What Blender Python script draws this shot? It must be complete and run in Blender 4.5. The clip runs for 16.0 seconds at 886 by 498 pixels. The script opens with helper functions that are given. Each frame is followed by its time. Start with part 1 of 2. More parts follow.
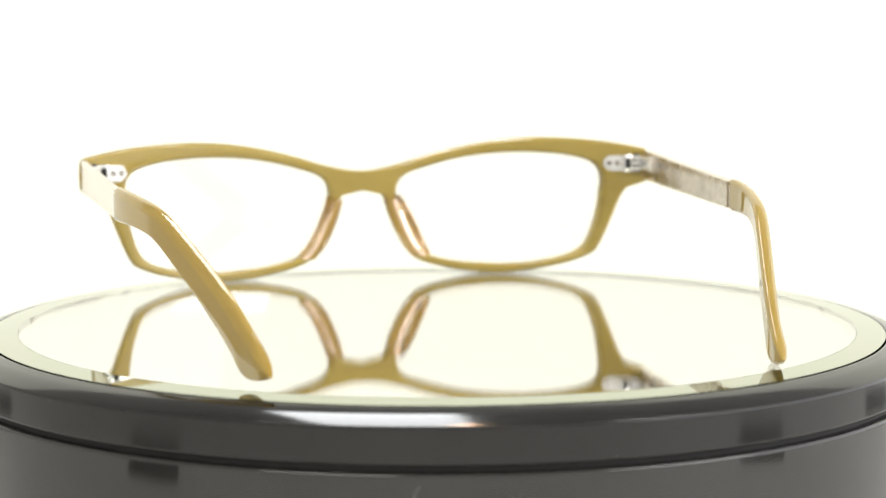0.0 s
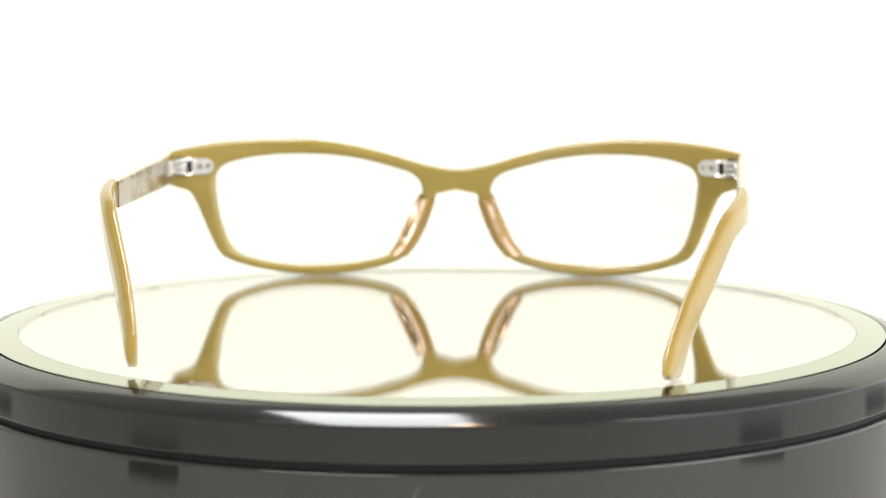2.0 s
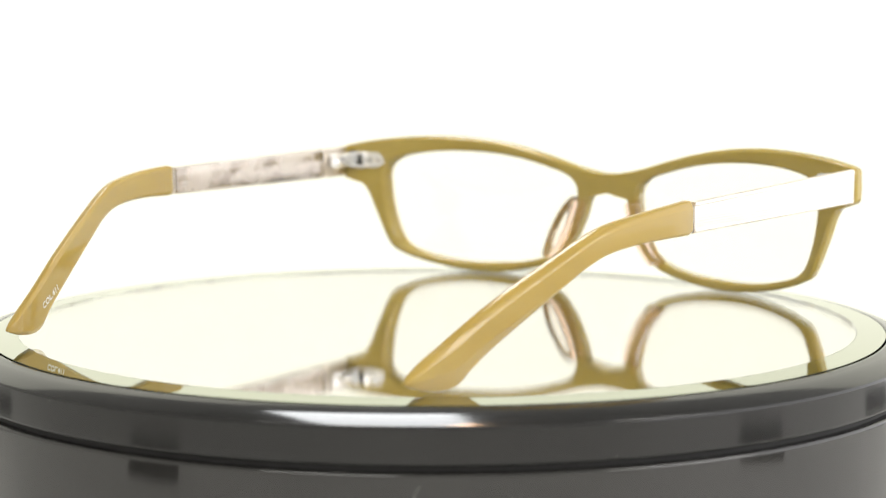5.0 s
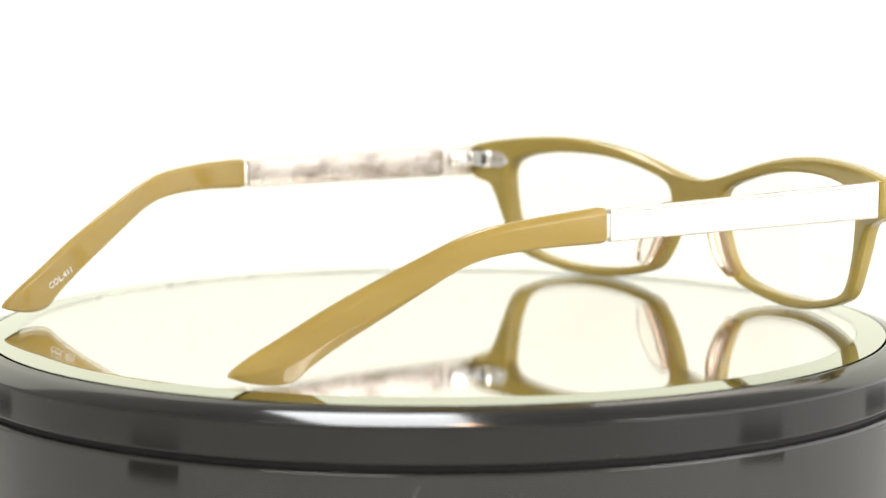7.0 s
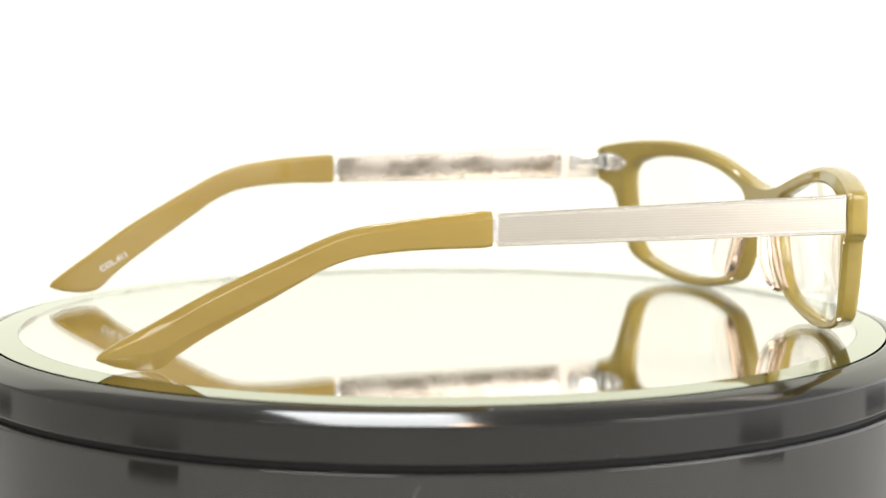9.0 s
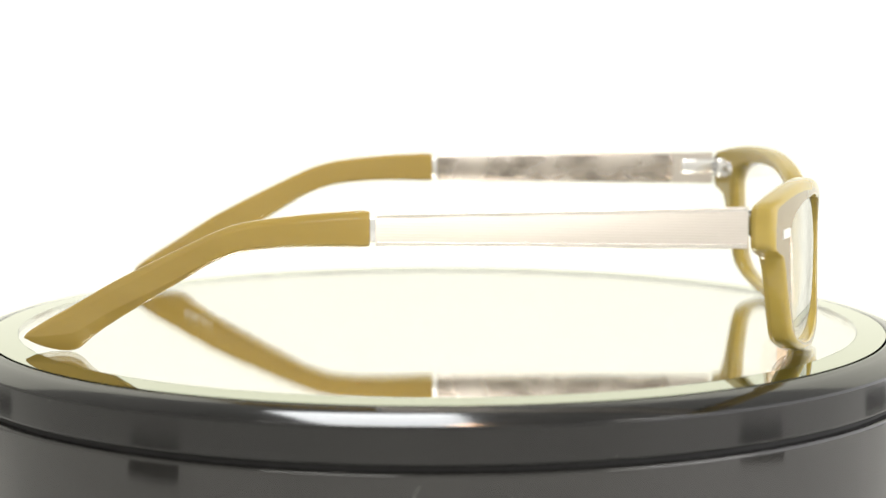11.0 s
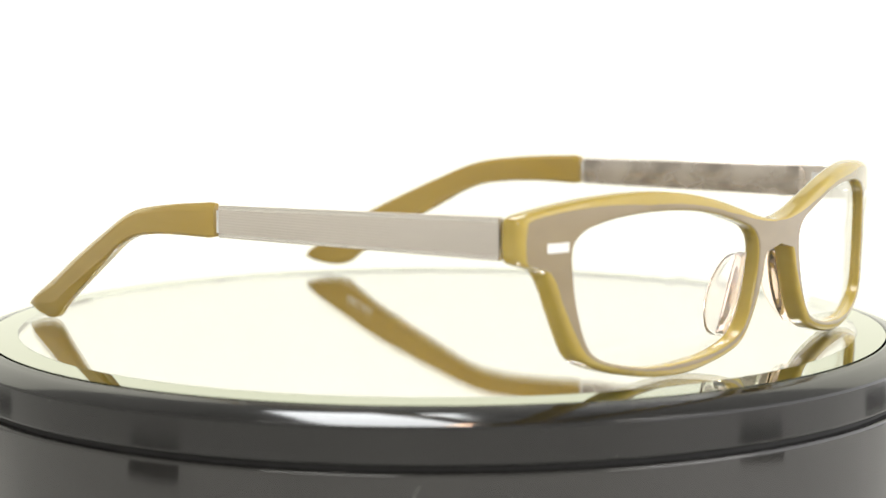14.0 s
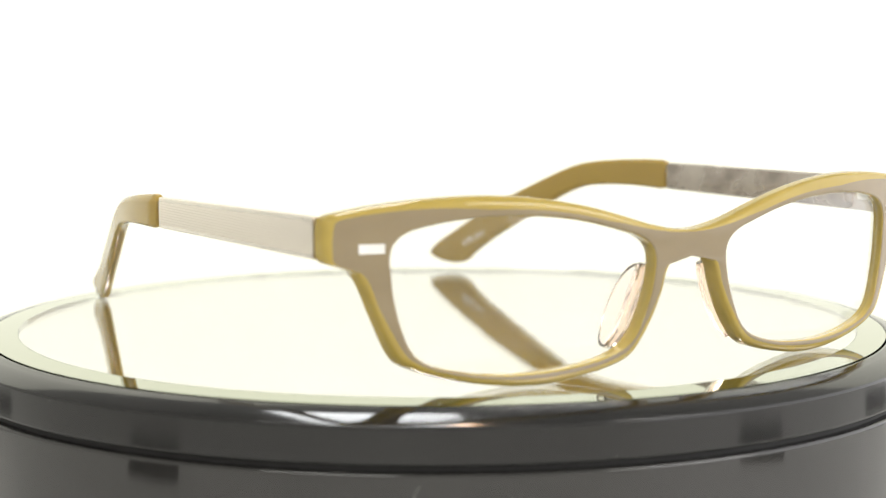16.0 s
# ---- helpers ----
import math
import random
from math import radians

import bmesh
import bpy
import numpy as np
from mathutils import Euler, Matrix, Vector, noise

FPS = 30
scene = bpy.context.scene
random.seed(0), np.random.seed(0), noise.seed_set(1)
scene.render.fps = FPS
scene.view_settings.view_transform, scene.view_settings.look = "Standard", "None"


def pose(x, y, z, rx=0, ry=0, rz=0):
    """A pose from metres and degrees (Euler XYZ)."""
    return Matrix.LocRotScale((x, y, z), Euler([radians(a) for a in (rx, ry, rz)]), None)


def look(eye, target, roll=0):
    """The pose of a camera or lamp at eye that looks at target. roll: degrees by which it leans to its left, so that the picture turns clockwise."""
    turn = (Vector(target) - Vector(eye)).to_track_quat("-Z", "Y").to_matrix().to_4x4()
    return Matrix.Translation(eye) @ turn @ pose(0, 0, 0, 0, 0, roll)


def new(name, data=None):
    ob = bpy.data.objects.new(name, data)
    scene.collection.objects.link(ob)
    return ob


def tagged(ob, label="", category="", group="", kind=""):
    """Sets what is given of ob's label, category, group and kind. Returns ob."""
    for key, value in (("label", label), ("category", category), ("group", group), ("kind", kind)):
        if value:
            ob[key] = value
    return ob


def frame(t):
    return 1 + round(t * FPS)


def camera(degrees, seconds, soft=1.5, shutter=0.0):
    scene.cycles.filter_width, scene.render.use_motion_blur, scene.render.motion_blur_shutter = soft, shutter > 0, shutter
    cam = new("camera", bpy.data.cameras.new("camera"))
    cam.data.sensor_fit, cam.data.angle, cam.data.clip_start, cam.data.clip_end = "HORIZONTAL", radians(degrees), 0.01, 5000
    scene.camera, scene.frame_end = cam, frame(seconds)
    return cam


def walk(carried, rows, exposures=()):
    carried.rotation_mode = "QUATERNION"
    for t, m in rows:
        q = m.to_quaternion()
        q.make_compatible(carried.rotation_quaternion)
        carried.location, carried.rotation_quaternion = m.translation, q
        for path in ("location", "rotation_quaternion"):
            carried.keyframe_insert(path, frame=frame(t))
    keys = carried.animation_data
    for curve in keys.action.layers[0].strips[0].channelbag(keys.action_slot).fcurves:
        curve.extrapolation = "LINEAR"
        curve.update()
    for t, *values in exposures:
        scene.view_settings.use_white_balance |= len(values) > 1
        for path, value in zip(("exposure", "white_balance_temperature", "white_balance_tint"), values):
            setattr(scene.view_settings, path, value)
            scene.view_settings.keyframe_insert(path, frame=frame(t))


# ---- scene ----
# ---------------------------------------------------------------- camera
cam = camera(23.98, 16.0, soft=1.3)
EYE = pose(0, -0.45478, 0.06921) @ pose(0, 0, 0, 90 - 6.684, 0, 0) @ pose(0, 0, 0, 0, 0, -0.074)
walk(cam, [(0.0, EYE), (16.0, EYE)])
cam.data.dof.use_dof = True
cam.data.dof.focus_distance = 0.425
cam.data.dof.aperture_fstop = 17.5

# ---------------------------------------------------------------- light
# emission of the backdrop and the unseen panels, tuned side by side as fill
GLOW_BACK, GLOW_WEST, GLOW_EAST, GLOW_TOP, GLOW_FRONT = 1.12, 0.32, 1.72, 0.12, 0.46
world = bpy.data.worlds.new("world")
scene.world = world
world.use_nodes = True
world.node_tree.nodes["Background"].inputs[0].default_value = (1.0, 0.99, 0.96, 1)
world.node_tree.nodes["Background"].inputs[1].default_value = 0.05


def area_lamp(name, eye, target, size, power, colour):
    data = bpy.data.lights.new(name, "AREA")
    data.shape, data.size, data.size_y, data.energy, data.color = "RECTANGLE", size[0], size[1], power, colour
    ob = new(name, data)
    ob.matrix_basis = look(eye, target)
    return ob


area_lamp("top_softbox", (-0.075, 0.355, 0.75), (-0.05, 0.09, 0), (0.22, 0.38), 3.0, (0.97, 0.99, 1.0))
area_lamp("front_softbox", (-0.34, -0.76, 0.46), (0, 0, 0.02), (0.46, 0.20), 2.2, (1.0, 0.97, 0.92))
area_lamp("side_softbox", (0.62, -0.42, 0.36), (0, 0, 0.02), (0.50, 0.20), 1.9, (1.0, 0.96, 0.90))
area_lamp("warm_lamp", (0.038, 0.215, 0.76), (0, 0, 0.0), (0.035, 0.02), 0.16, (1.0, 0.55, 0.25))

# ---------------------------------------------------------------- materials


def material(name):
    m = bpy.data.materials.new(name)
    m.use_nodes = True
    nt = m.node_tree
    return m, nt, nt.nodes["Principled BSDF"]


def noise_node(nt, scale, detail=4.0, stretch=(1, 1, 1)):
    co = nt.nodes.new("ShaderNodeTexCoord")
    mp = nt.nodes.new("ShaderNodeMapping")
    mp.inputs["Scale"].default_value = stretch
    nz = nt.nodes.new("ShaderNodeTexNoise")
    nz.inputs["Scale"].default_value, nz.inputs["Detail"].default_value = scale, detail
    nt.links.new(co.outputs["Object"], mp.inputs[0])
    nt.links.new(mp.outputs[0], nz.inputs["Vector"])
    return nz


def ramp(nt, source, stops):
    r = nt.nodes.new("ShaderNodeValToRGB")
    el = r.color_ramp.elements
    while len(el) < len(stops):
        el.new(0.5)
    for e, (p, c) in zip(el, stops):
        e.position, e.color = p, (*c, 1)
    nt.links.new(source, r.inputs[0])
    return r


def bump(nt, source, strength, distance, target):
    b = nt.nodes.new("ShaderNodeBump")
    b.inputs["Strength"].default_value, b.inputs["Distance"].default_value = strength, distance
    nt.links.new(source, b.inputs["Height"])
    nt.links.new(b.outputs[0], target.inputs["Normal"])


def plastic(name, a, b, rough, scale, stretch=(1, 1, 1), coat=0.0, sss=0.0, fine=0.0):
    m, nt, p = material(name)
    n = noise_node(nt, scale, 5, stretch)
    nt.links.new(ramp(nt, n.outputs[0], [(0.3, a), (0.7, b)]).outputs[0], p.inputs["Base Color"])
    p.inputs["Roughness"].default_value = rough
    p.inputs["Coat Weight"].default_value, p.inputs["Coat Roughness"].default_value = coat, 0.04
    if sss:
        p.inputs["Subsurface Weight"].default_value = sss
        p.inputs["Subsurface Radius"].default_value = (1.0, 0.7, 0.25)
        p.inputs["Subsurface Scale"].default_value = 0.002
    if fine:
        bump(nt, noise_node(nt, 900, 3).outputs[0], fine, 0.0002, p)
    return m


ACETATE = plastic("mustard acetate", (0.410, 0.300, 0.066), (0.460, 0.340, 0.083), 0.045, 90, (1, 1, 2.5), 0.0, 0.1, 0.008)
ACETATE.node_tree.nodes["Principled BSDF"].inputs["Specular IOR Level"].default_value = 0.5
TIP_ACETATE = plastic("brownish mustard acetate", (0.410, 0.278, 0.064), (0.460, 0.320, 0.082), 0.045, 60, (1, 0.3, 2.0), 0.0, 0.1, 0.008)
TAUPE = plastic("taupe acetate", (0.262, 0.204, 0.122), (0.298, 0.235, 0.143), 0.10, 70, (1, 1, 2), 0.0, 0.08, 0.01)
BLACK = plastic("black gloss plastic", (0.008, 0.0078, 0.0075), (0.013, 0.0125, 0.012), 0.10, 60, (1, 1, 1), 0.0, 0.0, 0.006)
BLACK.node_tree.nodes["Principled BSDF"].inputs["IOR"].default_value = 1.54
DRUM = plastic("dark grey gloss plastic", (0.014, 0.0132, 0.0122), (0.021, 0.020, 0.0185), 0.055, 45, (1, 1, 1), 0.0, 0.0, 0.006)
DRUM.node_tree.nodes["Principled BSDF"].inputs["IOR"].default_value = 1.67
MATT_DARK = plastic("matt near-black", (0.006, 0.006, 0.006), (0.010, 0.010, 0.010), 0.6, 200)
WHITE_INLAY = plastic("pearl white inlay", (0.82, 0.80, 0.74), (0.90, 0.88, 0.84), 0.2, 300)
SCUFF = plastic("pale scuff", (0.22, 0.21, 0.20), (0.34, 0.33, 0.31), 0.6, 400)
INK = plastic("pale print", (0.80, 0.77, 0.68), (0.84, 0.82, 0.75), 0.5, 300)
SLAB_DARK = plastic("matt dark grey", (0.03, 0.03, 0.033), (0.045, 0.045, 0.047), 0.7, 60)
LAMP_BLACK = plastic("matt black metal", (0.012, 0.012, 0.013), (0.02, 0.02, 0.02), 0.5, 40)


def metal(name, colour, rough, lines=False):
    m, nt, p = material(name)
    p.inputs["Metallic"].default_value, p.inputs["Roughness"].default_value = 1.0, rough
    n = noise_node(nt, 160, 4, (1, 0.15, 1))
    nt.links.new(ramp(nt, n.outputs[0], [(0.3, [c * 0.94 for c in colour]), (0.7, colour)]).outputs[0], p.inputs["Base Color"])
    if lines:
        co = nt.nodes.new("ShaderNodeTexCoord")
        w = nt.nodes.new("ShaderNodeTexWave")
        w.wave_type, w.bands_direction = "BANDS", "Z"
        w.inputs["Scale"].default_value, w.inputs["Distortion"].default_value = 600, 0.6
        w.inputs["Detail Scale"].default_value = 0.3
        nt.links.new(co.outputs["Object"], w.inputs["Vector"])
        bump(nt, w.outputs["Fac"], 0.55, 0.00008, p)
        up = nt.nodes.new("ShaderNodeCombineXYZ")
        up.inputs[2].default_value = 1.0
        nt.links.new(up.outputs[0], p.inputs["Tangent"])
        p.inputs["Anisotropic"].default_value = 0.9
    return m


BRUSHED = metal("line-etched silver metal", (0.88, 0.81, 0.73), 0.33, True)
SATIN = metal("satin silver metal", (0.86, 0.81, 0.74), 0.22)
POLISHED = metal("polished silver metal", (0.70, 0.66, 0.60), 0.08)
# blotches hold both wear and uneven reflections, put into colour and roughness
MOTTLED, _nt, _p = material("polished silver metal with wear and painted reflections")
_p.inputs["Metallic"].default_value = 1.0
_n = noise_node(_nt, 210, 3, (1, 0.55, 0.8))
_nt.links.new(ramp(_nt, _n.outputs[0], [(0.33, (0.40, 0.35, 0.30)), (0.47, (0.54, 0.48, 0.42)), (0.66, (0.64, 0.58, 0.51))]).outputs[0], _p.inputs["Base Color"])
_nt.links.new(ramp(_nt, _n.outputs[0], [(0.3, (0.16,) * 3), (0.7, (0.36,) * 3)]).outputs[0], _p.inputs["Roughness"])
CHROME = metal("chrome", (0.93, 0.92, 0.90), 0.22)


def clear(name, colour, rough, ior):
    m, nt, p = material(name)
    p.inputs["Base Color"].default_value = (*colour, 1)
    p.inputs["Transmission Weight"].default_value = 1.0
    p.inputs["Roughness"].default_value, p.inputs["IOR"].default_value = rough, ior
    return m


GLASS = clear("mirror glass", (0.99, 0.985, 0.968), 0.0, 1.45)
LENS = clear("clear lens", (0.985, 0.985, 0.985), 0.0, 1.46)
PAD = clear("clear acetate", (0.99, 0.95, 0.92), 0.03, 1.3)
PINK = clear("pinkish acetate", (0.985, 0.81, 0.69), 0.04, 1.36)
SILVER, _nt, _p = material("mirror silvering")
_p.inputs["Metallic"].default_value, _p.inputs["Roughness"].default_value = 1.0, 0.0
_p.inputs["Base Color"].default_value = (0.988, 0.976, 0.945, 1)


BEVEL, _nt, _p = material("green bevelled mirror border")
_p.inputs["Metallic"].default_value, _p.inputs["Roughness"].default_value = 1.0, 0.03
_p.inputs["Base Color"].default_value = (0.39, 0.415, 0.30, 1)
_p.inputs["Coat Weight"].default_value, _p.inputs["Coat Roughness"].default_value = 0.35, 0.0


def glow_surface(name, strength, colour=(1.0, 0.993, 0.93), albedo=0.35):
    """White matt surface with emission added as fill light."""
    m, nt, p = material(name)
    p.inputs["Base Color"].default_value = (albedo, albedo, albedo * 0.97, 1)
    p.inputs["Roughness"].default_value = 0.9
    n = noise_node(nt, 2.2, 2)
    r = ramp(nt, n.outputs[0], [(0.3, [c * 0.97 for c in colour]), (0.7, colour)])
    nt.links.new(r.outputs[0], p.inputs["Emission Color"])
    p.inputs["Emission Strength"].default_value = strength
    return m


# ---------------------------------------------------------------- mesh helpers
MM = 0.001


def part(name, bm, mats, parent=None, label="", smooth=True):
    bmesh.ops.recalc_face_normals(bm, faces=bm.faces)
    me = bpy.data.meshes.new(name)
    bm.to_mesh(me)
    bm.free()
    for m in mats if isinstance(mats, (list, tuple)) else [mats]:
        me.materials.append(m)
    if smooth:
        for f in me.polygons:
            f.use_smooth = True
        me.set_sharp_from_angle(angle=radians(38))
    ob = new(name, me)
    ob.parent = parent
    if label:
        ob["label"] = label
    return ob


def crisp(ob):
    """Flats stay flat between their rounded edges."""
    mod = ob.modifiers.new("flat faces", "WEIGHTED_NORMAL")
    mod.keep_sharp, mod.weight = True, 60
    return ob


def empty(name):
    ob = new(name)
    ob.empty_display_size = 0.02
    return ob


def box(bm, lo, hi, bevel=0.0, seg=2):
    r = bmesh.ops.create_cube(bm, size=1.0)
    for v in r["verts"]:
        v.co = Vector([(a + b) / 2 + c * (b - a) for a, b, c in zip(lo, hi, v.co)])
    if bevel:
        es = list({e for v in r["verts"] for e in v.link_edges})
        bmesh.ops.bevel(bm, geom=es, offset=bevel, segments=seg, affect="EDGES", profile=0.5)


def cylinder(bm, m, r, h, seg=24, bevel=0.0):
    res = bmesh.ops.create_cone(bm, cap_ends=True, segments=seg, radius1=r, radius2=r, depth=h, matrix=m)
    if bevel:
        es = [e for e in {e for v in res["verts"] for e in v.link_edges} if any(len(f.verts) > 4 for f in e.link_faces)]
        bmesh.ops.bevel(bm, geom=es, offset=bevel, segments=2, affect="EDGES")


def lathe(bm, profile, seg=256, centre=(0, 0)):
    """Turn a closed profile of (radius, z) round the upright axis."""
    rings = []
    for r, z in profile:
        rings.append([bm.verts.new((centre[0] + r * math.cos(2 * math.pi * i / seg), centre[1] + r * math.sin(2 * math.pi * i / seg), z)) for i in range(seg)])
    for a, b in zip(rings, rings[1:] + rings[:1]):
        for i in range(seg):
            bm.faces.new((a[i], a[(i + 1) % seg], b[(i + 1) % seg], b[i]))


def spline(points, closed, n):
    """Catmull-Rom curve through the control points, n steps a span."""
    out, k = [], len(points)
    for i in range(k if closed else k - 1):
        if closed:
            p = [Vector(points[(i + j) % k]) for j in (-1, 0, 1, 2)]
        else:
            p = [Vector(points[min(max(i + j, 0), k - 1)]) for j in (-1, 0, 1, 2)]
        for s in range(n):
            t = s / n
            out.append(0.5 * (2 * p[1] + (p[2] - p[0]) * t + (2 * p[0] - 5 * p[1] + 4 * p[2] - p[3]) * t * t + (3 * p[1] - p[0] - 3 * p[2] + p[3]) * t ** 3))
    if not closed:
        out.append(Vector(points[-1]))
    return out


def cast(loop, c, ang):
    """Where the ray from c at that angle leaves the closed loop."""
    d = Vector((math.cos(ang), math.sin(ang)))
    best = 0
    for a, b in zip(loop, loop[1:] + loop[:1]):
        e, w = b - a, a - c
        den = d.x * e.y - d.y * e.x
        if abs(den) < 1e-12:
            continue
        t, s = (w.x * e.y - w.y * e.x) / den, (w.x * d.y - w.y * d.x) / den
        if t > best and -1e-9 <= s <= 1 + 1e-9:
            best = t
    return c + d * best


def loft(bm, rings):
    """Skin closed rings of points and cap both ends."""
    vs = [[bm.verts.new(p) for p in r] for r in rings]
    n = len(vs[0])
    for a, b in zip(vs, vs[1:]):
        for i in range(n):
            bm.faces.new((a[i], a[(i + 1) % n], b[(i + 1) % n], b[i]))
    bm.faces.new(vs[0][::-1])
    bm.faces.new(vs[-1])


def rounded(w, h, r, k=4):
    """Rounded rectangle, w by h, round the origin."""
    r = max(min(r, w * 0.49, h * 0.49), 1e-6)
    pts = []
    for cx, cy, a0 in ((w / 2 - r, h / 2 - r, 0), (-w / 2 + r, h / 2 - r, 90), (-w / 2 + r, -h / 2 + r, 180), (w / 2 - r, -h / 2 + r, 270)):
        for j in range(k + 1):
            a = radians(a0 + 90 * j / k)
            pts.append((cx + r * math.cos(a), cy + r * math.sin(a)))
    return pts


# ---------------------------------------------------------------- the set: a white backdrop and added glowing panels


def slab(name, lo, hi, mat, kind="structure", label=""):
    bm = bmesh.new()
    box(bm, lo, hi)
    return tagged(part(name, bm, mat, smooth=False), label, kind=kind)


# unseen dim panel, added so the rim's slope mirrors no bright wall up there
slab("panel_north", (-1.22, 0.82, -0.30), (1.22, 0.84, 1.3), glow_surface("dim glow", 0.10), label="unseen dim panel added above the backdrop")
slab("backdrop", (-1.2, 0.80, -0.30), (1.2, 0.82, 0.62), glow_surface("back glow", GLOW_BACK, (1.0, 0.99, 0.85), 0.12), label="white backdrop given a glow of its own")
slab("panel_west", (-1.22, -1.20, -0.30), (-1.20, 0.82, 1.3), glow_surface("west glow", GLOW_WEST, (1.0, 0.97, 0.88)), label="unseen white side panel, glow added as fill light")
slab("panel_east", (1.20, -1.20, -0.30), (1.22, 0.82, 1.3), glow_surface("east glow", GLOW_EAST, (0.97, 0.965, 1.0)), label="unseen white side panel, glow added as fill light")
slab("panel_south", (-1.22, -1.22, -0.30), (1.22, -1.20, 1.3), glow_surface("front glow", GLOW_FRONT), label="unseen white panel behind the camera, glow added as fill")
slab("panel_top", (-1.22, -1.22, 1.30), (1.22, 0.82, 1.32), glow_surface("top glow", GLOW_TOP), label="unseen white panel overhead, faint glow added")
slab("floor", (-1.22, -1.22, -0.12), (1.22, 0.25, -0.10), plastic("white table top", (0.80, 0.79, 0.76), (0.85, 0.84, 0.81), 0.5, 12), label="white table top under the turntable")

# ---------------------------------------------------------------- turntable
CX, CY = -0.0012, -0.0023
TOP = 0.0004


def arc(cx, cz, rx, rz, a0, a1, n):
    return [(cx + rx * math.cos(radians(a0 + (a1 - a0) * i / n)), cz + rz * math.sin(radians(a0 + (a1 - a0) * i / n))) for i in range(n + 1)]


def build_turntable():
    top = empty("turntable")
    bm = bmesh.new()
    lathe(bm, [(0.0965, -0.0090), (0.0965, -0.0003)] + arc(0.0970, -0.00028, 0.0005, 0.00022, 180, 60, 5)
          + [(0.0973 + 0.0055 * k / 10, -0.00020 - 0.00183 * (k / 10) ** 1.5) for k in range(1, 11)]
          + [(0.1031, -0.0022), (0.10325, -0.0026), (0.10325, -0.0028), (0.10319, -0.0084), (0.10319, -0.0086)] + arc(0.10259, -0.0086, 0.0006, 0.0006, 0, -90, 4))
    part("rim", bm, BLACK, top, "glossy black plastic rim", True)
    bm = bmesh.new()
    lathe(bm, [(0.085, -0.0115), (0.1016, -0.0115), (0.1016, -0.0088), (0.085, -0.0088)])
    part("groove", bm, MATT_DARK, top, "matt dark gap ring")
    bm = bmesh.new()
    lathe(bm, [(0.02, -0.100), (0.1034, -0.100), (0.1034, -0.0114), (0.1034, -0.0112)] + arc(0.1028, -0.0110, 0.0006, 0.0006, 0, 90, 4) + [(0.02, -0.0104)])
    part("base", bm, DRUM, top, "glossy dark grey drum base")
    bm = bmesh.new()
    lathe(bm, [(0.001, -0.0088), (0.0965, -0.0088), (0.0965, -0.0038), (0.001, -0.0038)], 128)
    part("platter", bm, LAMP_BLACK, top)
    bm = bmesh.new()
    track = spline([(-0.0026, -0.0126), (-0.0036, -0.0137), (-0.0040, -0.0152), (-0.0050, -0.0168), (-0.0047, -0.0182)], False, 6)
    for a, b in zip(track, track[1:]):
        q = [bm.verts.new((x, -math.sqrt(0.10348 ** 2 - x * x), z)) for x, z in ((a.x - 0.00005, a.y), (a.x + 0.00005, a.y), (b.x + 0.00005, b.y), (b.x - 0.00005, b.y))]
        bm.faces.new(q)
    part("scratch", bm, SCUFF, top, "fine pale scratch")
    rnd = random.Random(5)
    bm = bmesh.new()
    for _ in range(28):
        a, kind = radians(rnd.uniform(-165, -15)), rnd.random()
        rad, z = (0.10332, rnd.uniform(-0.0083, -0.003)) if kind < 0.6 else (0.10347, rnd.uniform(-0.022, -0.012))
        size = rnd.uniform(0.00003, 0.00008)
        bmesh.ops.create_icosphere(bm, subdivisions=1, radius=size, matrix=pose(rad * math.cos(a), rad * math.sin(a), z))
    tagged(part("dust", bm, SCUFF, top, "pale dust specks"), kind="stuff")
    top.location = (CX, CY, 0)
    return tagged(top, "round glossy black turntable with a mirror top", "turntable")


def build_mirror():
    top = empty("mirror_plate")
    bm = bmesh.new()
    cylinder(bm, pose(0, 0, TOP - 0.0018), 0.09022, 0.0036, 360)
    part("glass", bm, GLASS, top, "clear greenish mirror glass")
    bm = bmesh.new()
    cylinder(bm, pose(0, 0, TOP - 0.0036), 0.0900, 0.0004, 256)
    part("silvering", bm, SILVER, top, "silver mirror backing")
    bm = bmesh.new()
    lathe(bm, [(0.0901, TOP - 0.0040), (0.0962, TOP - 0.0040), (0.0962, TOP - 0.00033), (0.0901, TOP - 0.00001)], 720)
    part("bevel", bm, BEVEL, top, "pale green bevelled mirror border")
    return tagged(top, "round silvery mirror glass with a pale green edge", "mirror")


# unseen slab, added for the dark patch it mirrors in rim and drum
def build_dark_slab(x, y, turn):
    bm = bmesh.new()
    box(bm, (-0.05, -0.019, 0), (0.05, 0.019, 0.003), 0.001)
    ob = part("dark_slab", bm, SLAB_DARK)
    ob.matrix_basis = pose(x, y, -0.10, 0, 0, turn)
    return tagged(ob, "flat dark slab out of view, placed for its reflection", "pad", "pads on the table")


for x, y, turn in ((-0.411, -0.253, 124), (0.468, -0.177, 73), (0.497, 0.186, 108), (-0.502, 0.175, 72)):
    build_dark_slab(x, y, turn)
turntable = build_turntable()
mirror = build_mirror()

# ---------------------------------------------------------------- the eyeglasses
# Own space: x to the wearer's right, y forward, z up, millimetres; symmetric about x = 0.
THICK = 4.6


def front_y(x):
    return 80.8 - x * x / 365.0


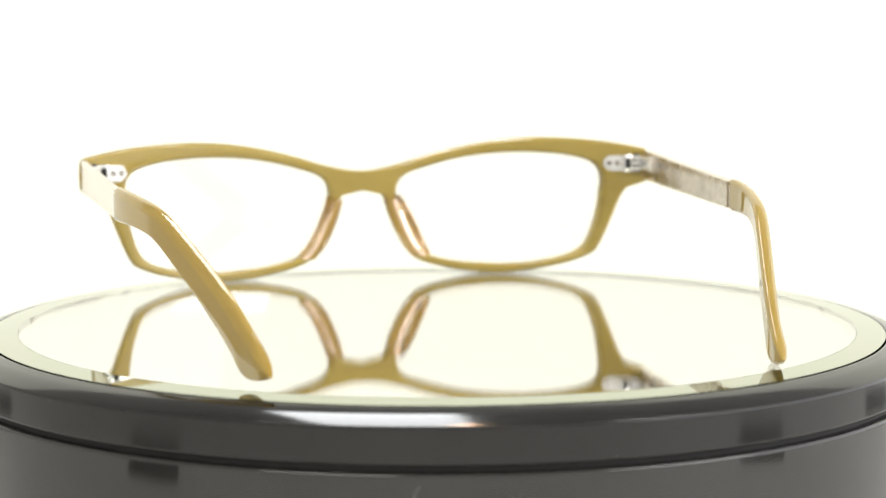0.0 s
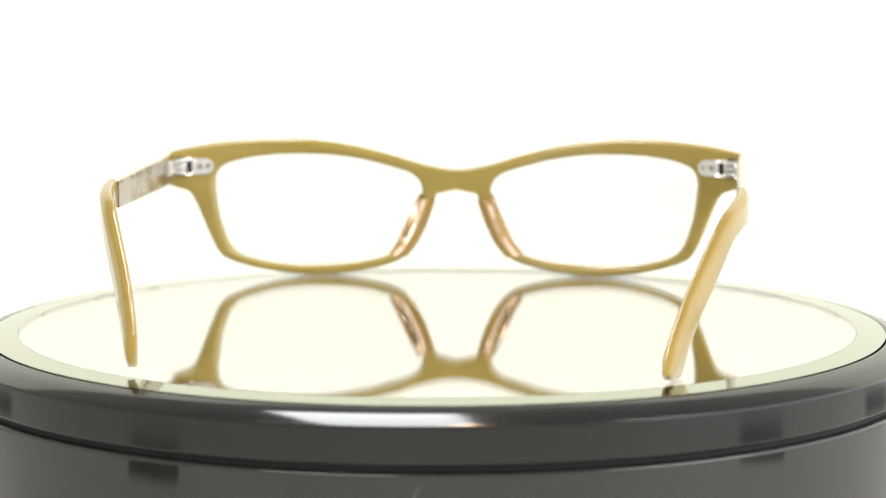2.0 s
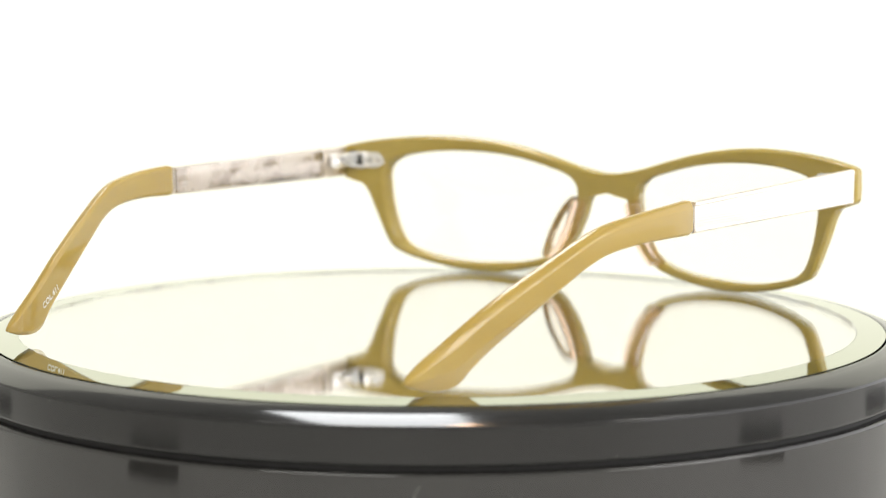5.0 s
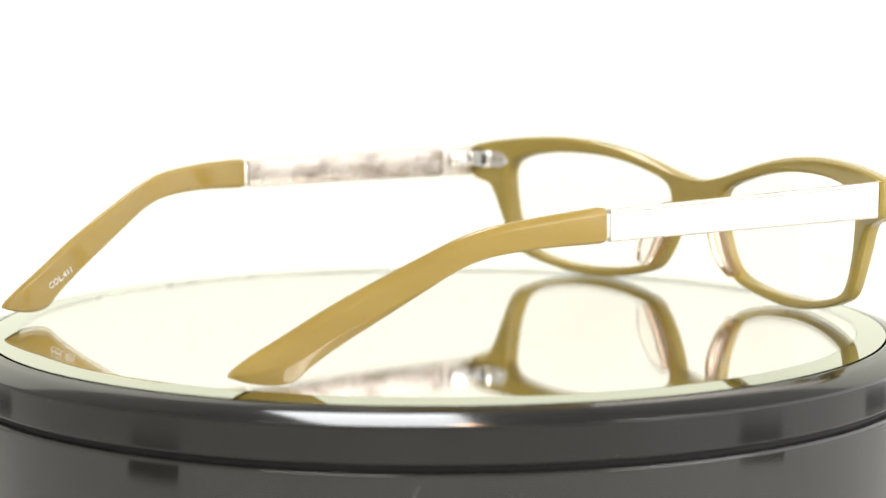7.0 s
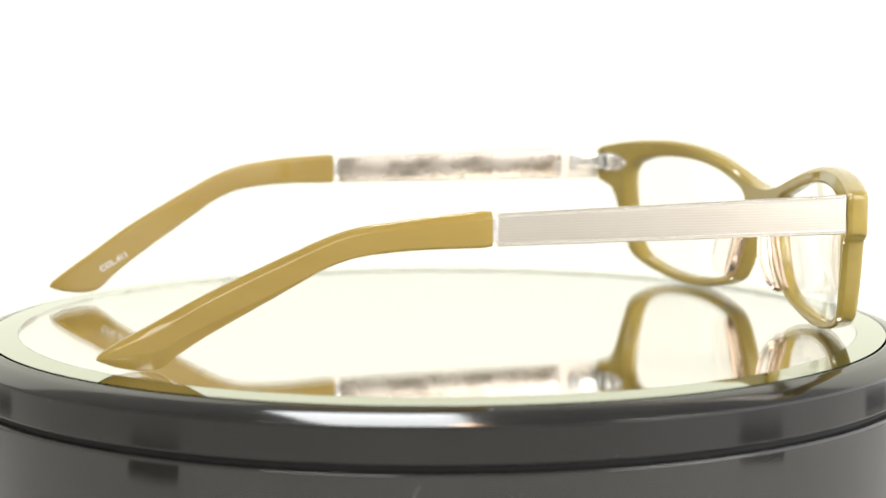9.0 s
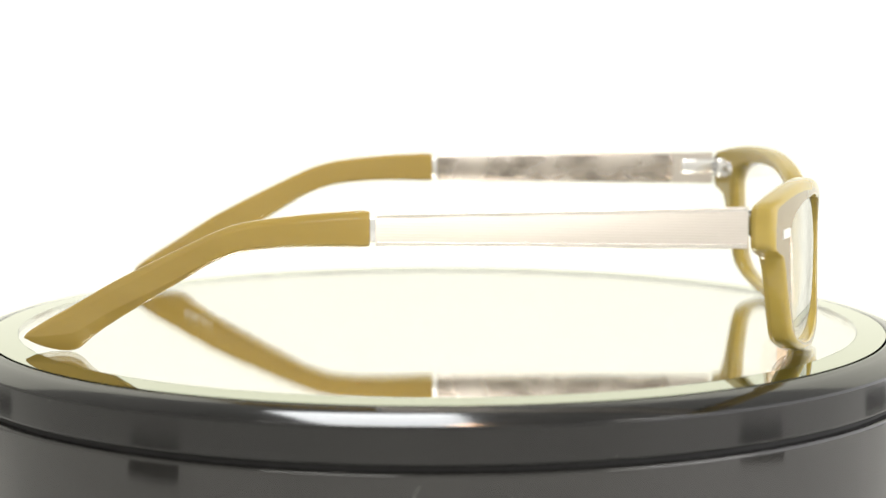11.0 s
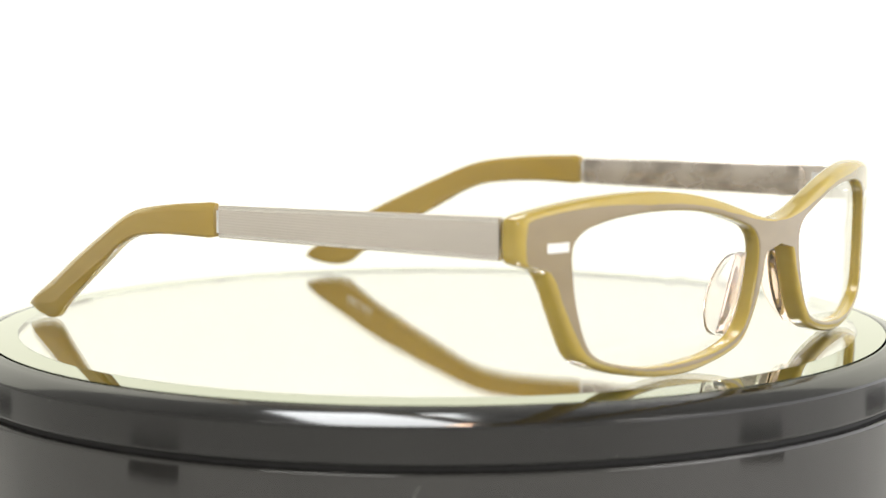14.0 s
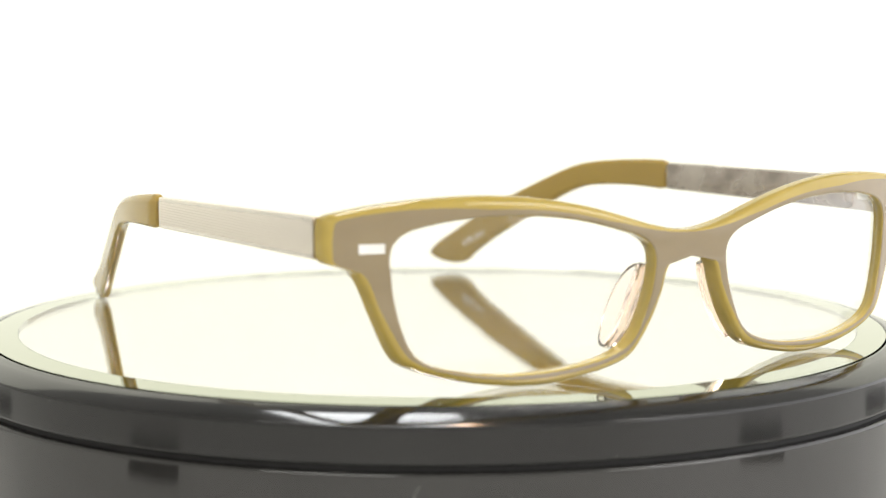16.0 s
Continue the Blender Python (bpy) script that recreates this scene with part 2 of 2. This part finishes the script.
RIM_OUT = ([(0, 27.3), (3, 27.5), (9, 28.7), (16, 30.8), (23, 32.7), (30, 34.1), (37, 35.0), (45, 35.4), (54, 35.1), (62, 34.3), (68, 33.3), (71.4, 32.5)],
           [(71.9, 31.9), (72.1, 28.5), (71.9, 24.7)],
           [(71.3, 24.2), (68.6, 23.8), (66.6, 22.2), (65.2, 19.8), (63.6, 15.6), (61.6, 10.6), (59.6, 6.7), (57.2, 4.9), (51.7, 2.9), (44.7, 1.4), (37.7, 0.55), (30.6, 0.55), (23.4, 1.6),
            (17.7, 2.9), (14.1, 4.4), (11.8, 6.9), (9.0, 11.2), (6.9, 16.2), (5.7, 20.0), (4.2, 21.7), (1.8, 22.2), (0, 22.3)])
LENS_IN = [(60.7, 22.1), (60.9, 24.6), (60.2, 27.4), (57.4, 29.5), (51.3, 30.9), (44.4, 31.5), (37.4, 31.5), (30.3, 31.0), (23.2, 29.8), (16.1, 27.9), (11.8, 26.4), (9.5, 24.4), (8.8, 21.6),
           (9.5, 17.0), (10.9, 12.7), (12.7, 9.0), (15.2, 6.4), (19.0, 4.8), (24.5, 3.6), (31, 3.0), (37.7, 2.8), (44.7, 3.3), (51.7, 4.8), (55.4, 6.4), (57.6, 8.9), (59.3, 13.6), (60.3, 18.2)]


def build_front(glasses):
    outer = []
    for run in RIM_OUT:
        outer += spline(run, False, 8)
    # the half runs on past the middle and is cut there
    outer = [Vector((-3, 27.3))] + outer + [Vector((-3, 22.3))]
    inner = spline(LENS_IN, True, 8)
    c = Vector((35, 17))
    n = 320
    bm = bmesh.new()
    rings, k = [], 4
    for i in range(n):
        a = 2 * math.pi * i / n
        pi, po = cast(inner, c, a), cast(outer, c, a)
        w = (po - pi).length
        d = (po - pi).normalized()
        ring = []
        cut, e = min(0.62 * w, 0.8 + 2.1 * abs(d.y)), 1.7
        section = rounded(w, THICK, 0.6, k)
        section[:k + 1] = [(w / 2 - cut + cut * max(math.cos(radians(90 * j / k)), 0) ** 0.85, THICK / 2 - e + e * max(math.sin(radians(90 * j / k)), 0) ** 0.85) for j in range(k + 1)]
        # softer edges towards the wearer
        r = min(1.25, 0.42 * w)
        section[2 * k + 2:3 * k + 3] = [(-w / 2 + r - r * math.cos(radians(90 * j / k)), -THICK / 2 + r - r * math.sin(radians(90 * j / k))) for j in range(k + 1)]
        g = min(1.0, 0.36 * w / 1.15)
        section[3 * k + 3:] = [(w / 2 - a * g, -THICK / 2 + b * g) for a, b in ((1.15, 0), (0.78, 0.07), (0.50, 0.30), (0.05, 1.1), (0, 1.35))]
        for u, v in section:
            q = (pi + po) / 2 + d * u
            y = front_y(q.x) - THICK / 2 + v
            ring.append(bm.verts.new((q.x * MM, y * MM, q.y * MM)))
        rings.append(ring)
    m = len(rings[0])
    # the flat of the front face lies between corner 1 and corner 2 of the section
    for a, b in zip(rings, rings[1:] + rings[:1]):
        for i in range(m):
            f = bm.faces.new((a[i], a[(i + 1) % m], b[(i + 1) % m], b[i]))
            f.material_index = 1 if k <= i <= k + 2 else 0
    bmesh.ops.bisect_plane(bm, geom=bm.verts[:] + bm.edges[:] + bm.faces[:], plane_co=(0, 0, 0), plane_no=(-1, 0, 0), clear_outer=True)
    for v in bm.verts:
        if v.co.x < 2.4 * MM and 22.3 * MM < v.co.z < 23.3 * MM:
            v.co.z = 22.3 * MM
    dup = bmesh.ops.duplicate(bm, geom=bm.verts[:] + bm.edges[:] + bm.faces[:])
    for v in dup["geom"]:
        if isinstance(v, bmesh.types.BMVert):
            v.co.x = -v.co.x
    bmesh.ops.remove_doubles(bm, verts=bm.verts[:], dist=2e-6)
    return crisp(part("front", bm, [ACETATE, TAUPE], glasses, "mustard acetate front with a taupe face layer"))


def build_lens(glasses, side):
    inner = spline(LENS_IN, True, 6)
    c = Vector((35, 17))
    bm = bmesh.new()
    n, steps = 120, 6
    for back in (0, 1):
        mid = bm.verts.new((side * c.x * MM, (front_y(c.x) - 1.6 - 1.6 * back + 0.8) * MM, c.y * MM))
        prev = None
        for s in range(1, steps + 1):
            ring = []
            for i in range(n):
                p = c + (cast(inner, c, 2 * math.pi * i / n) - c) * (s / steps) * 1.008
                bulge = 0.8 * (1 - (s / steps) ** 2)
                ring.append(bm.verts.new((side * p.x * MM, (front_y(p.x) - 1.6 - 1.6 * back + bulge) * MM, p.y * MM)))
            for i in range(n):
                j = (i + 1) % n
                if prev is None:
                    bm.faces.new((mid, ring[i], ring[j]))
                else:
                    bm.faces.new((prev[i], ring[i], ring[j], prev[j]))
            prev = ring
        if back == 0:
            first = prev
    for i in range(n):
        j = (i + 1) % n
        bm.faces.new((first[i], first[j], prev[j], prev[i]))
    ob = part("lens", bm, LENS, glasses, "clear demo lens")
    ob.visible_shadow = False
    return ob


def build_pad(glasses, side):
    """A clear fin on the back of the nose side, arched backward and flared outward."""
    line = spline([(6.6, 20.6), (7.6, 17.2), (9.4, 12.6), (11.6, 8.6), (14.2, 5.6)], False, 6)
    pad = None
    # the pink strip is added for the tint light takes through the fin's depth
    for name, mat, deep, wide, label in (("nose_pad", PAD, 5.0, 2.2, "clear acetate nose pad"), ("pad_tint", PINK, 1.4, 4.4, "pink strip for the tint seen through the nose pad")):
        bm = bmesh.new()
        rings = []
        for i, p in enumerate(line):
            s = i / (len(line) - 1)
            depth = 1.0 + deep * math.sin(math.pi * min(max(s * 0.92 + 0.04, 0), 1)) ** 0.55
            y0 = front_y(p.x) - THICK + 0.4
            ring = []
            out = 1.7 if pad is None else 0.8
            for u, v in rounded(wide, depth, 0.9, 4):
                g = (depth / 2 - v) / 8.0
                ring.append((side * (p.x + out + u * 0.95 + 2.4 * g * g) * MM, (y0 - depth / 2 + v) * MM, (p.y + u * 0.3) * MM))
            rings.append(ring)
        loft(bm, rings)
        ob = part(name, bm, mat, pad or glasses, label)
        ob.visible_shadow = False
        pad = ob


def build_inlay(glasses, side):
    bm = bmesh.new()
    x0, x1 = 62.0, 66.4
    rings = []
    for x in (x0, x1):
        rings.append([(side * x * MM, (front_y(x) + dy) * MM, z * MM) for dy, z in ((-0.6, 25.9), (0.12, 25.9), (0.12, 27.6), (-0.6, 27.6))])
    loft(bm, rings)
    part("inlay", bm, WHITE_INLAY, glasses, "small white rectangular inlay")


def build_hinge(glasses, side):
    bm = bmesh.new()
    y = front_y(65) - THICK
    pts = [(60.6 + 2.0 - 2.0 * math.cos(radians(a)), 28.9 + 2.0 * math.sin(radians(a))) for a in range(-90, 91, 15)]
    pts += [(65.0, 30.9), (65.0, 26.9)]
    loft(bm, [[(side * x * MM, (front_y(x) - THICK - d) * MM, z * MM) for x, z in pts] for d in (-0.3, 0.8)])
    hinge = part("hinge", bm, CHROME, glasses, "small chrome hinge")
    for x in (61.9, 63.9):
        bm = bmesh.new()
        cylinder(bm, pose(side * x * MM, (front_y(x) - THICK - 0.9) * MM, 28.9 * MM, 90), 0.7 * MM, 0.5 * MM, 16, 0.15 * MM)
        part("pin", bm, POLISHED, hinge)
    bm = bmesh.new()
    box(bm, (min(side * 64.9, side * 67.6) * MM, (y - 1.9) * MM, 26.6 * MM), (max(side * 64.9, side * 67.6) * MM, (y + 0.6) * MM, 31.2 * MM), 0.35 * MM)
    part("bracket", bm, CHROME, hinge)
    # thin near-black plate laid on the bracket as the shade of its gap
    bm = bmesh.new()
    box(bm, (min(side * 65.6, side * 66.9) * MM, (y - 2.05) * MM, 27.5 * MM), (max(side * 65.6, side * 66.9) * MM, (y - 1.85) * MM, 30.3 * MM))
    part("gap_shade", bm, MATT_DARK, hinge, "flat dark plate for the hinge's shaded gap")
    for z in (27.0, 28.4, 29.8):
        bm = bmesh.new()
        cylinder(bm, pose(side * 68.6 * MM, (y - 1.7) * MM, (z + 0.55) * MM), 1.3 * MM, 1.05 * MM, 20, 0.2 * MM)
        part("knuckle", bm, CHROME, hinge)
    bm = bmesh.new()
    cylinder(bm, pose(side * 68.6 * MM, (y - 1.7) * MM, 29.0 * MM), 0.8 * MM, 4.6 * MM, 16)
    part("screw", bm, MATT_DARK, hinge, "dark hinge screw")
    bm = bmesh.new()
    box(bm, (side * 68.9 * MM if side > 0 else side * 70.0 * MM, (y - 10.5) * MM, 27.1 * MM), (side * 70.0 * MM if side > 0 else side * 68.9 * MM, (y - 1.2) * MM, 30.7 * MM), 0.3 * MM)
    part("temple_leaf", bm, CHROME, hinge)


def tip_section(w, h, s):
    """Flat-sided section with a chamfer along its upper outer edge and a lower one that widens towards the end; u outward, v up."""
    low = 0.08 + 0.36 * max(0.0, min(1.0, (s - 0.45) / 0.45))
    k, a, b = w / 2.7, w / 2, h / 2
    corners = [(a, -b + low * h), (a, b - 0.20 * h), (a - 0.8 * k, b), (-a + 0.5 * k, b), (-a, b - 0.12 * h), (-a, -b + 0.12 * h), (-a + 0.5 * k, -b), (a - 0.7 * k, -b)]
    out = []
    for i, c in enumerate(corners):
        e = 0.55 if i == 2 else 0.28
        p, c, q = Vector(corners[i - 1]), Vector(c), Vector(corners[(i + 1) % 8])
        f, g = c + (p - c) * min(e * k / (p - c).length, 0.4), c + (q - c) * min(e * k / (q - c).length, 0.4)
        out += [tuple(f), tuple((f + g) / 4 + c / 2), tuple(g)]
    return out


TIP_TOP = [(-8.6, 30.5), (-18.7, 29.6), (-26, 28.7), (-32.3, 27.7), (-36.4, 26.6), (-40.6, 24.9), (-44.7, 22.9), (-50, 20.3), (-60.4, 15.0), (-70.9, 9.1), (-76.1, 6.3), (-80.0, 3.9), (-80.9, 2.9)]
TIP_LOW = [(-8.6, 23.7), (-18.7, 23.6), (-26, 23.2), (-32.3, 22.4), (-36.4, 21.3), (-40.6, 19.4), (-44.7, 16.9), (-50, 13.7), (-60.4, 7.4), (-65.8, 3.7), (-69.0, 1.1), (-72.6, 0.5), (-77.3, 1.2), (-80.9, 2.5)]


def along(line, y):
    if y > line[0][0]:
        return line[0][1]
    for (y0, z0), (y1, z1) in zip(line, line[1:]):
        if y0 >= y >= y1:
            return z0 + (z1 - z0) * (y0 - y) / (y0 - y1)
    return line[-1][1]


def build_temple(glasses, side, junction, tip, lift):
    """junction, tip: how far the arm lies from the middle where the metal ends, and at its end."""
    top_line, low_line = [tuple(p) for p in spline(TIP_TOP, False, 6)], [tuple(p) for p in spline(TIP_LOW, False, 6)]

    def mid(y):
        if y > -9:
            return 71.0 + (y - 62.0) * (71.0 - junction) / 71.0
        s = (-9 - y) / 72.0
        return junction - (junction - tip) * (0.5 * s ** 1.5 + 0.5 * (3 * s * s - 2 * s ** 3))

    def up(y):
        return lift * min((62.0 - y) / 71.0, 1.0)

    bm = bmesh.new()
    rings = []
    for i in range(25):
        y = 61.9 - (61.9 + 7.4) * i / 24
        s = i / 24
        zt, zb = 32.3 - 2.1 * s + up(y), 24.6 - 0.7 * s + up(y)
        rings.append([(side * (mid(y) + u) * MM, y * MM, ((zt + zb) / 2 + v) * MM) for u, v in rounded(1.3, zt - zb, 0.35, 3)])
    loft(bm, rings)
    arm = part("temple", bm, BRUSHED, glasses, "flat silver metal temple with fine etched lines")
    # smooth raised border round the etched field
    for top_edge in (True, False):
        bm = bmesh.new()
        rings = []
        for i in range(13):
            s = i / 12
            y = 61.7 - 68.9 * s
            z = (32.3 - 2.1 * s - 0.52 if top_edge else 24.6 - 0.7 * s + 0.52) + up(y)
            rings.append([(side * (mid(y) + 0.62 + u) * MM, y * MM, (z + v) * MM) for u, v in rounded(0.22, 0.72, 0.09, 2)])
        loft(bm, rings)
        part("border", bm, SATIN, arm, "smooth satin border of the etched field")
    bm = bmesh.new()
    rings = []
    for i in range(21):
        y = 52.0 - 59.3 * (i / 20) ** 1.6
        s = (61.6 - y) / 68.9
        corner = 1.6 * (1 - math.sqrt(1 - max(0.0, 1 - (52.0 - y) / 1.6) ** 2))
        rings.append([(side * (mid(y) - 0.82 + u) * MM, y * MM, (28.4 - 1.35 * s + up(y) + v) * MM) for u, v in rounded(0.5, 7.1 - 1.3 * s - 2 * corner, 0.2, 2)])
    loft(bm, rings)
    part("inner_plate", bm, MOTTLED, arm, "worn polished silver inner face with painted reflection blotches")
    bm = bmesh.new()
    box(bm, (-0.5 * MM, -0.8 * MM, -2.3 * MM), (0.5 * MM, 1.0 * MM, 2.3 * MM), 0.2 * MM)
    bmesh.ops.translate(bm, verts=bm.verts[:], vec=(side * mid(-8) * MM, -8.1 * MM, (27.0 + lift) * MM))
    part("collar", bm, CHROME, arm)
    # acetate tip: upright slices, thicker and wider towards the end
    bm = bmesh.new()
    rings = []
    n = 72
    for i in range(n + 1):
        s = i / n
        s = 1 - (1 - s) ** 1.35
        y = -8.6 - 72.3 * s
        rise = lift * (1.0 + 0.75 * math.sin(math.pi * s))
        zt, zb = along(top_line, y) + rise + (0.3 + 0.7 * lift * s) * min(1.0, 4 * (1 - s)), along(low_line, y) + rise
        w = 2.5 + 0.5 * math.sin(math.pi * s)
        if i == 0:
            zt, zb, w = zt - 0.3, zb + 0.3, w - 0.6
        if s > 0.93:
            w *= max(0.35, math.sqrt(max(0, 1 - ((s - 0.93) / 0.07) ** 2)))
        zc, h = (zt + zb) / 2, max(zt - zb, 0.3)
        rings.append([(side * (mid(y) + u) * MM, y * MM, (zc + v) * MM) for u, v in tip_section(w, h, s)])
    loft(bm, rings)
    crisp(part("temple_tip", bm, TIP_ACETATE, arm, "curved mustard acetate temple tip"))
    return arm, mid


def build_print(arm, side, mid):
    """White lettering on the inner side of the tip, reading from its end towards the hinge."""
    curve = bpy.data.curves.new("print", "FONT")
    curve.body = "COL.411"
    curve.size = 1.9
    curve.space_character = 1.08
    curve.offset = 0.06
    text = bpy.data.objects.new("print", curve)
    me = bpy.data.meshes.new_from_object(text)
    bpy.data.objects.remove(text)
    bm = bmesh.new()
    bm.from_mesh(me)
    bpy.data.meshes.remove(me)
    a = radians(27)
    y0, z0 = -68.9, (along(TIP_TOP, -68.9) + along(TIP_LOW, -68.9)) / 2 + 1.5
    for v in bm.verts:
        u, w = v.co.x, v.co.y - 0.6
        y, z = y0 + u * math.cos(a) - w * math.sin(a), z0 + u * math.sin(a) + w * math.cos(a)
        s = (-8.6 - y) / 72.3
        x = mid(y) - (2.5 + 0.5 * math.sin(math.pi * s)) / 2 - 0.06
        v.co = (side * x * MM, y * MM, z * MM)
    part("print", bm, INK, arm, "small white lettering", False)


def build_eyeglasses():
    glasses = empty("eyeglasses")
    build_front(glasses)
    for side, junction, tip, lift in ((1, 66.2, 47.6, 0.0), (-1, 69.4, 50.0, 1.2)):
        build_lens(glasses, side)
        build_pad(glasses, side)
        build_inlay(glasses, side)
        build_hinge(glasses, side)
        arm, mid = build_temple(glasses, side, junction, tip, lift)
        if side < 0:
            build_print(arm, side, mid)
    return tagged(glasses, "mustard acetate eyeglasses with silver metal temples, on a mirror", "eyeglasses")


eyeglasses = build_eyeglasses()

# ---------------------------------------------------------------- what moves


def turned(t):
    """Degrees by which the turntable has turned at t seconds, with the small unevenness of its drive."""
    drift = np.interp(t, (0, 0.5, 1, 1.5, 2, 2.5, 3, 4, 7, 9, 12, 14, 16), (-1.75, -1.1, -0.6, 0.0, 0.35, 0.72, 0.82, 0.84, 0.6, 0.52, 0.15, -0.38, -0.41))
    return 0.75 - 10.075 * (t - 1.5) + float(drift)


def motions():
    times = [i * 0.5 for i in range(33)]
    walk(eyeglasses, [(t, pose(0, 0, 0, 0, 0, turned(t)) @ pose(-0.0018, 0, 0)) for t in times])
    walk(mirror, [(t, pose(CX, CY, 0, 0, 0, turned(t))) for t in times])


motions()
